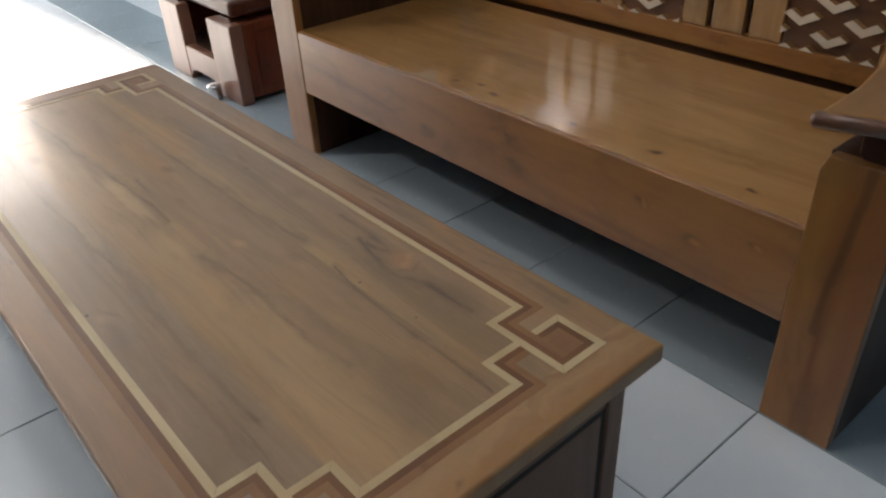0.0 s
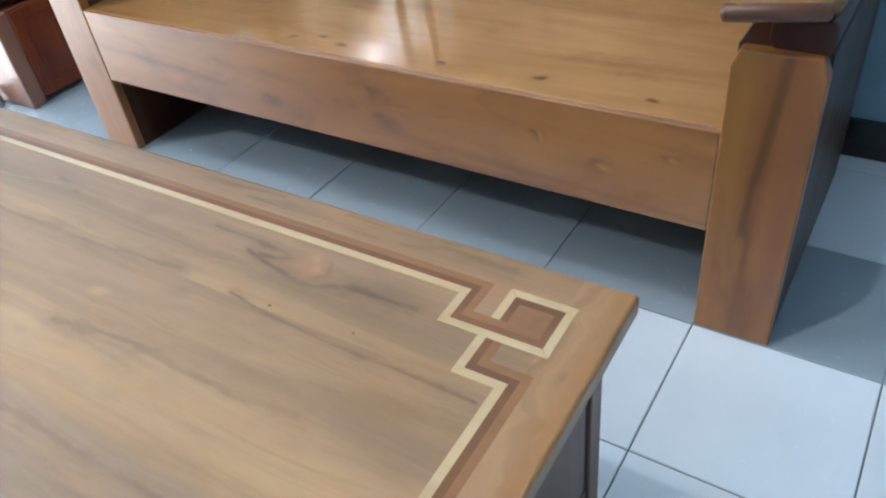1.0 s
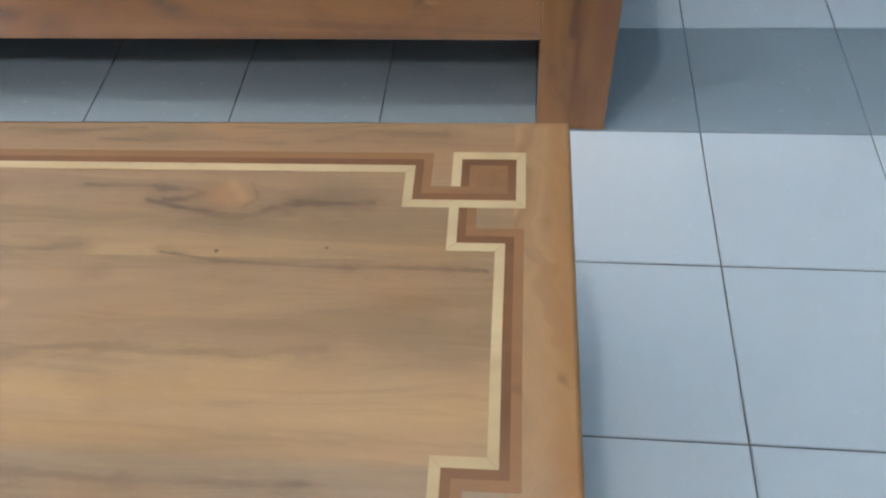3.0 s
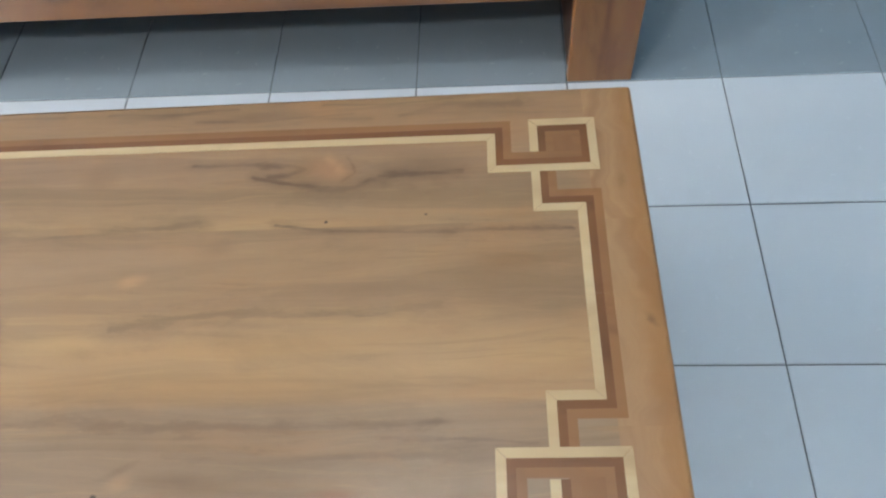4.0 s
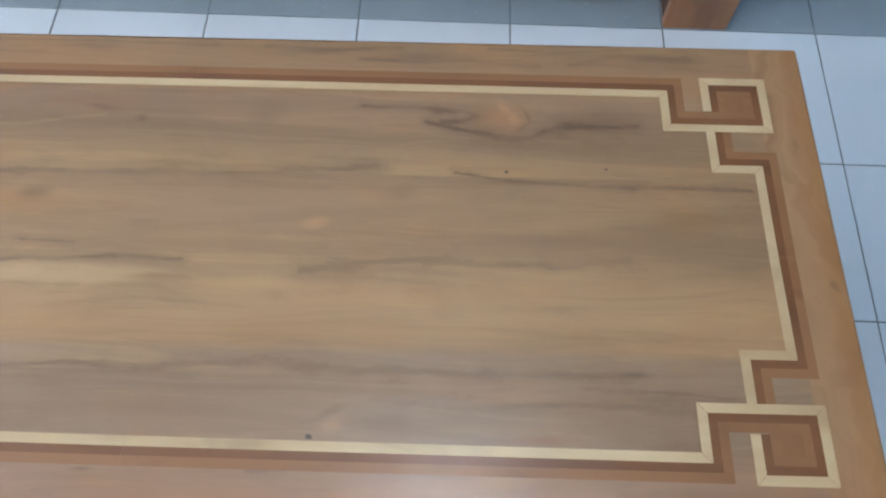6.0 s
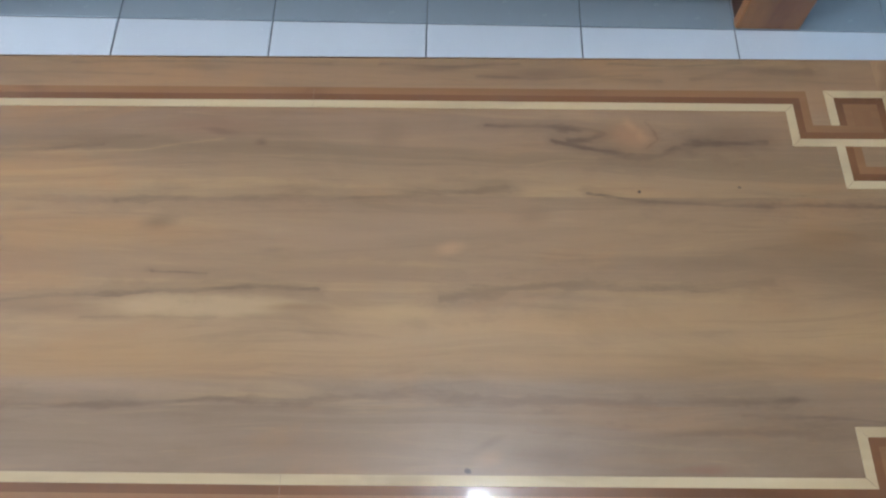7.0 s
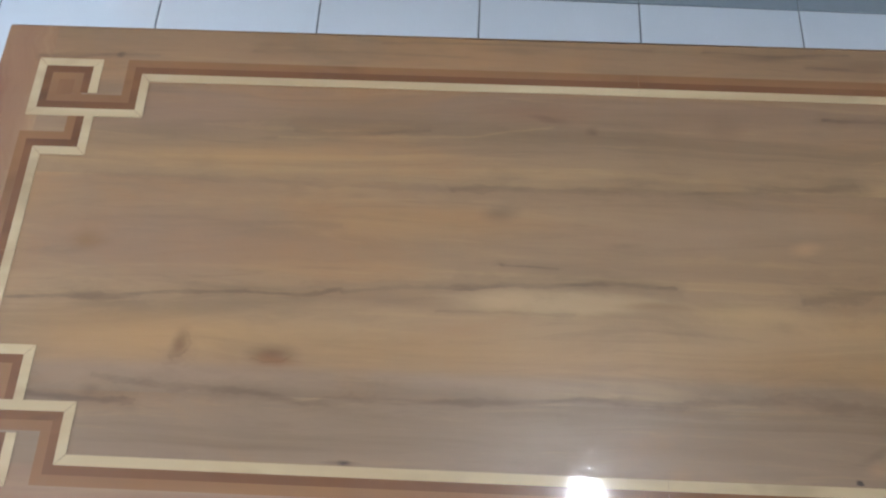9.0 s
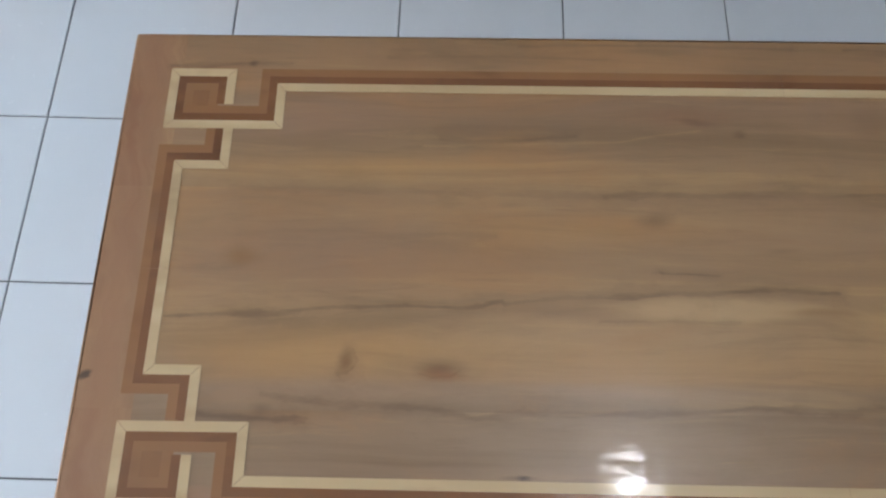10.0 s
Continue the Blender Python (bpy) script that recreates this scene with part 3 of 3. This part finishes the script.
tagged(part("baseboard", block(X0, X1, Y1 - 0.012, Y1 - 0.0005, 0.0, 0.09, 0.002), M_BLACK), "glossy black skirting along the wall", "baseboard", kind="structure")
tagged(part("ground", block(-60, X0 - 1.5, -40, 40, -0.2, -0.03, 0), plain("pale_concrete", (0.5, 0.5, 0.48), 0.9)), "pale concrete ground outside the doorway", "ground", kind="structure")

# ---- lamps ----


def ceiling_lamp(at, label, size=1.0):
    """A bare round bulb in a holder, straight below its ceiling rose or on a cord."""
    lamp = tagged(empty("ceiling_lamp", pose(*at)), label, "lamp", "ceiling lamps")
    rise = TOP - at[2]
    part("bulb", turned([(r * size, z * size) for r, z in ((0.002, -0.036), (0.014, -0.033), (0.025, -0.026), (0.033, -0.014), (0.036, 0.0), (0.034, 0.014), (0.029, 0.034))] + [(0.024, 0.062)]), M_BULB, lamp, "glowing frosted white glass")
    part("holder", turned([(0.031, 0.0625), (0.033, 0.075), (0.030, 0.115), (0.022, 0.13), (0.022, 0.175)]), M_PLASTIC, lamp)
    if rise > 0.25:
        part("cord", turned([(0.004, 0.1752), (0.004, rise - 0.045)], 8), M_PLASTIC, lamp)
    part("ceiling_rose", turned([(0.030, rise - 0.0445), (0.055, rise - 0.035), (0.062, rise - 0.015), (0.062, rise - 0.0005)]), M_PLASTIC, lamp)


ceiling_lamp(LAMP, "glowing white round bulb in a white ceiling holder")
ceiling_lamp(FAR_LAMP, "large glowing white bulb hanging on a white cord", 1.5)

# ---- coffee table ----
HALF_L, HALF_W, TABLE_TOP = 0.7515, 0.2935, 0.405
table = tagged(empty("coffee_table", pose(-1.0178, -0.695, 0, 0, 0, 0.88)), "long lacquered teak coffee table with pale and dark inlay lines", "table")
bm = block(-HALF_L, HALF_L, -HALF_W, HALF_W, TABLE_TOP - 0.028, TABLE_TOP, 0.005, 3)
for cut in TOP_CUTS[1:-1]:
    bmesh.ops.bisect_plane(bm, geom=bm.verts[:] + bm.edges[:] + bm.faces[:], plane_co=(0, cut, 0), plane_no=(0, 1, 0))
for f in bm.faces:
    f.material_index = sum(f.calc_center_median().y > c for c in TOP_CUTS[1:-1])
top = part("tabletop", bm, M_TOPS[0], table, "teak top with streaky grain and knots")
for mat in M_TOPS[1:]:
    top.data.materials.append(mat)
BX, BY = HALF_L - 0.026, HALF_W - 0.034
M_TABLE_SIDE = wood("table_side_wood", (0.12, 0.055, 0.036), (0.175, 0.084, 0.058), (0.22, 0.11, 0.078), 2, 9.0, 0.3, 0.15)
LEG = 0.034
LEG_GAP = LEG + 0.0002
for sx in (-1, 1):
    for sy in (-1, 1):
        part("leg", block(sx * BX - sx * LEG if sx > 0 else -BX, BX if sx > 0 else -BX + LEG, BY - LEG if sy > 0 else -BY, BY if sy > 0 else -BY + LEG, 0, TABLE_TOP - 0.0285, 0.003), M_TABLE_SIDE, table)
for sx in (-1, 1):
    a, b = sorted((sx * (BX - 0.004), sx * (BX - 0.026)))
    part("end_panel", block(a, b, -BY + LEG_GAP, BY - LEG_GAP, 0.05, TABLE_TOP - 0.0285, 0.002), M_TABLE_SIDE, table)
    a, b = sorted((sx * (BX - 0.0036), sx * (BX - 0.010)))
    part("groove", block(a, b, -BY + LEG, BY - LEG, 0.112, 0.323, 0), M_GROOVE, table)
    a, b = sorted((sx * (BX - 0.003), sx * (BX - 0.010)))
    part("raised_panel", block(a, b, -BY + LEG + 0.008, BY - LEG - 0.008, 0.12, 0.315, 0.002), M_TABLE_SIDE, table)
for sy in (-1, 1):
    a, b = sorted((sy * (BY - 0.004), sy * (BY - 0.026)))
    part("side_panel", block(-BX + LEG_GAP, BX - LEG_GAP, a, b, 0.05, TABLE_TOP - 0.0285, 0.002), M_TABLE_SIDE, table)


def band(path, lo, hi):
    """Quads of a mitred strip between two offsets to the left of a path."""
    def shifted(off):
        out = []
        for i, p in enumerate(path):
            dirs = []
            if i:
                dirs.append((p - path[i - 1]).normalized())
            if i < len(path) - 1:
                dirs.append((path[i + 1] - p).normalized())
            norms = [Vector((-d.y, d.x)) for d in dirs]
            n = sum(norms, Vector((0, 0)))
            n = n / n.dot(norms[0]) if len(norms) == 2 else norms[0]
            out.append(p + n * off)
        return out
    a, b = shifted(lo), shifted(hi)
    return [(a[i], a[i + 1], b[i + 1], b[i]) for i in range(len(path) - 1)]


W = 0.0051
# the hand-cut corner curls differ a little: distances from the end and from the long side
CURLS = {
    (1, 1): dict(curl=(0.0531, 0.0543), step=(0.1745, 0.1234), line=0.0742, tail=(0.1232, 0.0990), notch=(0.1234, 0.1800), end=0.0735),
    (1, -1): dict(curl=(0.0543, 0.0531), step=(0.1745, 0.1232), line=0.0735, tail=(0.1241, 0.0979), notch=(0.1229, 0.1799), end=0.0738),
    (-1, 1): dict(curl=(0.0525, 0.0538), step=(0.1758, 0.1212), line=0.0722, tail=(0.1176, 0.0949), notch=(0.1204, 0.1714), end=0.0705),
    (-1, -1): dict(curl=(0.0528, 0.0600), step=(0.1709, 0.1312), line=0.0809, tail=(0.1193, 0.1047), notch=(0.1181, 0.1865), end=0.0711),
}
for (sx, sy), c in CURLS.items():
    mid_line, mid_end = (c["line"] + CURLS[(-sx, sy)]["line"]) / 2, (c["end"] + CURLS[(sx, -sy)]["end"]) / 2 + 0.0025
    (e1, s1), (e2, s2), (et, st), (e3, s3) = [(a + 0.002, b + 0.001) for a, b in (c["curl"], c["step"], c["tail"], c["notch"])]
    main = [(HALF_L - 0.0002, mid_line), (e2, c["line"] + 0.001), (e2, s2), (e1, s2), (e1, s1), (et, s1), (et, st)]
    side = [(e3, s2 + W), (e3, s3), (c["end"] + 0.002, s3), (mid_end, HALF_W - 0.0002)]
    for line in (main, side):
        path = [Vector((HALF_L - a, HALF_W - b)) for a, b in line]
        for lo, hi, mat, name, z in ((-W, W, M_CREAM, "pale_inlay_strip", 0.0006), (W, W + 0.009, M_BROWN, "dark_inlay_strip", 0.0004), (W + 0.009, W + 0.019, M_RUST, "reddish_inlay_strip", 0.0003)):
            quads = band(path, lo, hi)
            for k, (a, b, p, q) in enumerate(quads):
                seam = (b - a).normalized() * (0.0004 if mat is M_CREAM else 0.0)
                fore, aft = (seam if k else seam * 0), (seam if k < len(quads) - 1 else seam * 0)
                pts = [(v.x * sx, v.y * sy) for v in (a + fore, b - aft, p - aft, q + fore)]
                part(name, prism(pts, TABLE_TOP - 0.002, TABLE_TOP + z), mat, table)
    for name, mat, inset, z in (("curl_heart", M_BROWN_SOFT, 0.0235, 0.0004), ("curl_centre", M_RUST, 0.0125, 0.0002)):
        box = [(e1 + inset, s1 + inset), (et - inset, s1 + inset), (et - inset, s2 - inset), (e1 + inset, s2 - inset)]
        part(name, prism([(sx * (HALF_L - a), sy * (HALF_W - b)) for a, b in box], TABLE_TOP - 0.002, TABLE_TOP + z), mat, table)

# ---- bench ----
bench = tagged(empty("wooden_bench"), "long lacquered teak bench with low back and flat armrests", "bench")
SL, SR, SEAT = -1.91, -0.175, 0.385
part("seat", block(SL + 0.02, SR - 0.02, 0.012, 0.565, SEAT - 0.03, SEAT, 0.004, 3), M_SEAT, bench, "glossy yellow-brown seat board with small knots")
part("apron", block(SL + 0.1252, SR - 0.1252, 0.0012, 0.04, 0.205, SEAT - 0.0005, 0.0025, 2), M_APRON, bench)
for s in (0, 1):
    x0 = SL if s == 0 else SR - 0.125
    part("front_post", prism([(x0, 0), (x0 + 0.125, 0), (x0 + 0.125, 0.49), (x0 + 0.115, 0.515), (x0 + 0.01, 0.515), (x0, 0.49)], 0.0, 0.024, 0.003, "y"), M_POST, bench)
    part("carved_neck", prism([(x0 + (u if s else 0.125 - u), v) for u, v in ((0.05, 0.513), (0.117, 0.513), (0.122, 0.523), (0.122, 0.551), (0.117, 0.561), (0.048, 0.561), (0.041, 0.551), (0.041, 0.523))], 0.016, 0.50, 0.004, "y"), M_NECK, bench)
    side = [(0.003, -0.036), (-0.009, -0.028), (-0.013, 0.10), (-0.034, 0.22), (-0.08, 0.36), (-0.112, 0.46), (-0.118, 0.599)]
    outline = [(x0 + (u if s else 0.125 - u), v) for u, v in side] + [(x0 + (u if s else 0.125 - u), v) for u, v in ((0.132, 0.599), (0.119, 0.035), (0.108, 0.008))]
    arm = part("armrest", prism(outline, 0.5612, 0.587, 0.0095), M_ARM, bench, "flat armrest with a rounded darker nose")
    # the dark half-round nose along its front edge
    ends = [Vector((x0 + (u if s else 0.125 - u), v)) for u, v in ((-0.008, -0.0305), (0.106, 0.006))]
    along = (ends[1] - ends[0]).normalized()
    out = Vector((along.y, -along.x)) if along.x > 0 else Vector((-along.y, along.x))
    bm = bmesh.new()
    rings = []
    for k, (p, size) in enumerate(((ends[0] - along * 0.007, 0.4), (ends[0] - along * 0.004, 0.8), (ends[0], 1.0), (ends[1], 1.0), (ends[1] + along * 0.004, 0.8), (ends[1] + along * 0.007, 0.4))):
        rings.append([bm.verts.new((*(p + out * (-0.002 + 0.0125 * size * math.sin(a))), 0.5741 + 0.0122 * size * math.cos(a))) for a in [math.pi * i / 8 for i in range(9)]])
    for p, q in zip(rings, rings[1:]):
        for i in range(8):
            bm.faces.new((p[i], p[i + 1], q[i + 1], q[i]))
        bm.faces.new((p[0], q[0], q[8], p[8]))
    bm.faces.new(rings[0])
    bm.faces.new(rings[-1])
    for f in bm.faces:
        f.smooth = len(f.verts) == 4
    part("nose", bm, M_NOSE, arm, "dark glossy half-round edge")
    # near-black colour stands in for the shade behind the post
    part("side_panel", block(x0 + 0.002, x0 + 0.123, 0.0243, 0.5695, 0.0, 0.5128, 0.002), M_SHADED, bench)
    part("back_post", block(x0 + 0.02, x0 + 0.105, 0.57, 0.635, 0.0, 0.74, 0.004), M_TEAK_Z, bench)
BACK = 0.60
part("lower_rail", block(SL + 0.106, SR - 0.106, BACK, BACK + 0.035, 0.388, 0.44, 0.004), M_TEAK_X, bench)
part("back_board", block(SL + 0.106, SR - 0.106, BACK + 0.036, BACK + 0.05, 0.10, 0.42, 0.002), M_DARKWOOD, bench)
part("seat_batten", block(SL + 0.126, SR - 0.126, 0.566, 0.599, 0.28, 0.35, 0.002), M_GROOVE, bench)
part("upper_rail", block(SL + 0.106, SR - 0.106, BACK, BACK + 0.035, 0.67, 0.74, 0.004), M_TEAK_X, bench)
MID = (SL + SR) / 2


def lattice(x0, x1):
    z0, z1 = 0.4402, 0.6698
    back = part("lattice_panel", block(x0, x1, BACK + 0.012, BACK + 0.026, z0, z1, 0), M_DARKWOOD, bench, "dark panel with ivory chevron inlay")
    for row in range(8):
        zb = 0.418 + 0.037 * row
        for col in range(-4, 5):
            xc = (x0 + x1) / 2 + 0.132 * col + (0.066 if row % 2 == 0 else 0.0)
            for side in (-1, 1):
                pts = [(xc, zb), (xc + side * 0.041, zb + 0.022), (xc + side * 0.024, zb + 0.032), (xc, zb + 0.018)]
                clipped = clip(pts, x0, x1, z0, z1)
                if len(clipped) > 2:
                    if side < 0:
                        clipped = clipped[::-1]
                    piece = part("chevron", prism(clipped, BACK - 0.006, BACK + 0.0125, 0, "y"), M_IVORY, back)
                    piece.data.materials.append(M_SLAT)
                    for f in piece.data.polygons:
                        f.material_index = 0 if abs(f.normal.y) > 0.5 else 1


def clip(pts, x0, x1, z0, z1):
    for axis, limit, sign in ((0, x0, 1), (0, x1, -1), (1, z0, 1), (1, z1, -1)):
        out = []
        for p, q in zip(pts, pts[1:] + pts[:1]):
            a, b = sign * (p[axis] - limit), sign * (q[axis] - limit)
            if a >= 0:
                out.append(p)
            if a * b < 0:
                k = a / (a - b)
                out.append((p[0] + (q[0] - p[0]) * k, p[1] + (q[1] - p[1]) * k))
        pts = out
        if not pts:
            break
    return pts


lattice(MID + 0.352, MID + 0.565)
lattice(MID - 0.565, MID - 0.352)
lattice(MID - 0.093, MID + 0.093)
for s in (-1, 1):
    for a, b in ((0.0935, 0.160), (0.175, 0.257), (0.272, 0.3515), (0.5655, 0.643)):
        x0, x1 = sorted((MID + s * a, MID + s * b))
        part("slat", block(x0, x1, BACK + 0.004, BACK + 0.026, 0.4402, 0.6698, 0.003), M_SLAT, bench)

# ---- end table ----
end = tagged(empty("end_table"), "small dark red wooden end table with an open front", "table")
EX0, EX1, EY0, EY1 = -2.895, -2.305, 0.03, 0.52
OPEN0, OPEN1 = EX0 + 0.168, EX1 - 0.175
for x in (EX0 + 0.008, EX1 - 0.03):
    part("side_panel", block(x, x + 0.022, EY0 + 0.05, EY1, 0.03, 0.285, 0.003), M_RED, end)
for x0, x1 in ((EX0, OPEN0), (OPEN1, EX1)):
    part("front_post", block(x0, x1, EY0, EY0 + 0.05, 0.0, 0.285, 0.005), M_END, end)
    mid = (x0 + x1) / 2
    part("neck", prism([(mid - 0.05, 0.2855), (mid + 0.05, 0.2855), (mid + 0.035, 0.2985), (mid - 0.035, 0.2985)], EY0 + 0.03, EY0 + 0.09, 0.002, "y"), M_NECK, end)
# back and shelf are coloured dark for the shade inside the opening
part("back_panel", block(EX0 + 0.031, EX1 - 0.031, EY1 - 0.02, EY1, 0.0, 0.285, 0.002), M_SHADED, end)
# the front rail, with a shallow arch below
arch = [(OPEN0 + 0.0003, 0.012), (OPEN0 + 0.02, 0.036), (OPEN0 + 0.06, 0.046), (OPEN1 - 0.06, 0.046), (OPEN1 - 0.02, 0.036), (OPEN1 - 0.0003, 0.012)]
part("lower_rail", prism(arch + [(OPEN1 - 0.0003, 0.132), (OPEN0 + 0.0003, 0.132)], EY0 + 0.002, EY0 + 0.042, 0.003, "y"), M_END, end)
part("shelf", block(EX0 + 0.031, EX1 - 0.031, EY0 + 0.0505, EY1 - 0.021, 0.112, 0.132, 0.002), M_SHADED, end)
part("top", block(EX0 + 0.03, EX1 - 0.03, EY0 + 0.03, EY1 + 0.015, 0.299, 0.356, 0.016, 4), M_TOP_RED, end, "thick rounded dark red top")
for y0, y1, z0, z1 in ((EY0 + 0.052, EY0 + 0.09, 0.02, 0.28), (EY1 - 0.04, EY1 - 0.002, 0.02, 0.28), (EY0 + 0.0905, EY1 - 0.0405, 0.25, 0.28), (EY0 + 0.0905, EY1 - 0.0405, 0.02, 0.06)):
    part("panel_border", block(EX1 - 0.0075, EX1 - 0.001, y0, y1, z0, z1, 0.002), M_RED, end)
knob = part("metal_foot", turned([(0.025, 0.0), (0.026, 0.01), (0.026, 0.048), (0.024, 0.054), (0.015, 0.057), (0.002, 0.058)]), plain("polished_steel", (0.62, 0.62, 0.64), 0.22, 1.0), end, "round polished steel foot")
knob.location = (-2.455, EY0 - 0.032, 0)

# ---- floor tiles ----
TILE = 0.30


def tile_mesh(name, g, wide, deep, material):
    me = bpy.data.meshes.new(name)
    b, t = 0.0012, -0.004
    x1, y1 = wide - g, deep - g
    v, f = [], []
    for ins, z in ((0, t), (0, -b), (b, 0)):
        v += [(g + ins, g + ins, z), (x1 - ins, g + ins, z), (x1 - ins, y1 - ins, z), (g + ins, y1 - ins, z)]
    for k in (0, 4):
        f += [(k + i, k + (i + 1) % 4, k + 4 + (i + 1) % 4, k + 4 + i) for i in range(4)]
    f.append((8, 9, 10, 11))
    me.from_pydata(v, [], f)
    me.materials.append(material)
    return me


WHITE = tile_mesh("white_tile", 0.0013, TILE, TILE, M_TILE_WHITE)
GREYT = tile_mesh("grey_tile", 0.0007, TILE, TILE, M_TILE_GREY)
CUT = tile_mesh("cut_tile", 0.0013, TILE, 0.06, M_TILE_WHITE)
FAR = []
for row in range(-11, 3):
    for col in range(-17, 7):
        if row < -8 and (col < -12 or col > 3):
            FAR.append((col * TILE, row * TILE))
            continue
        me = GREYT if row == 0 else CUT if row == 2 else WHITE
        ob = new("tile", me)
        ob.location = (col * TILE, row * TILE, 0)
        ob.parent = floor
bm = bmesh.new()
for x, y in FAR:
    add_block(bm, x + 0.0013, x + TILE - 0.0013, y + 0.0013, y + TILE - 0.0013, -0.004, 0)
tagged(part("far_tiles", bm, M_TILE_WHITE, floor), kind="stuff")
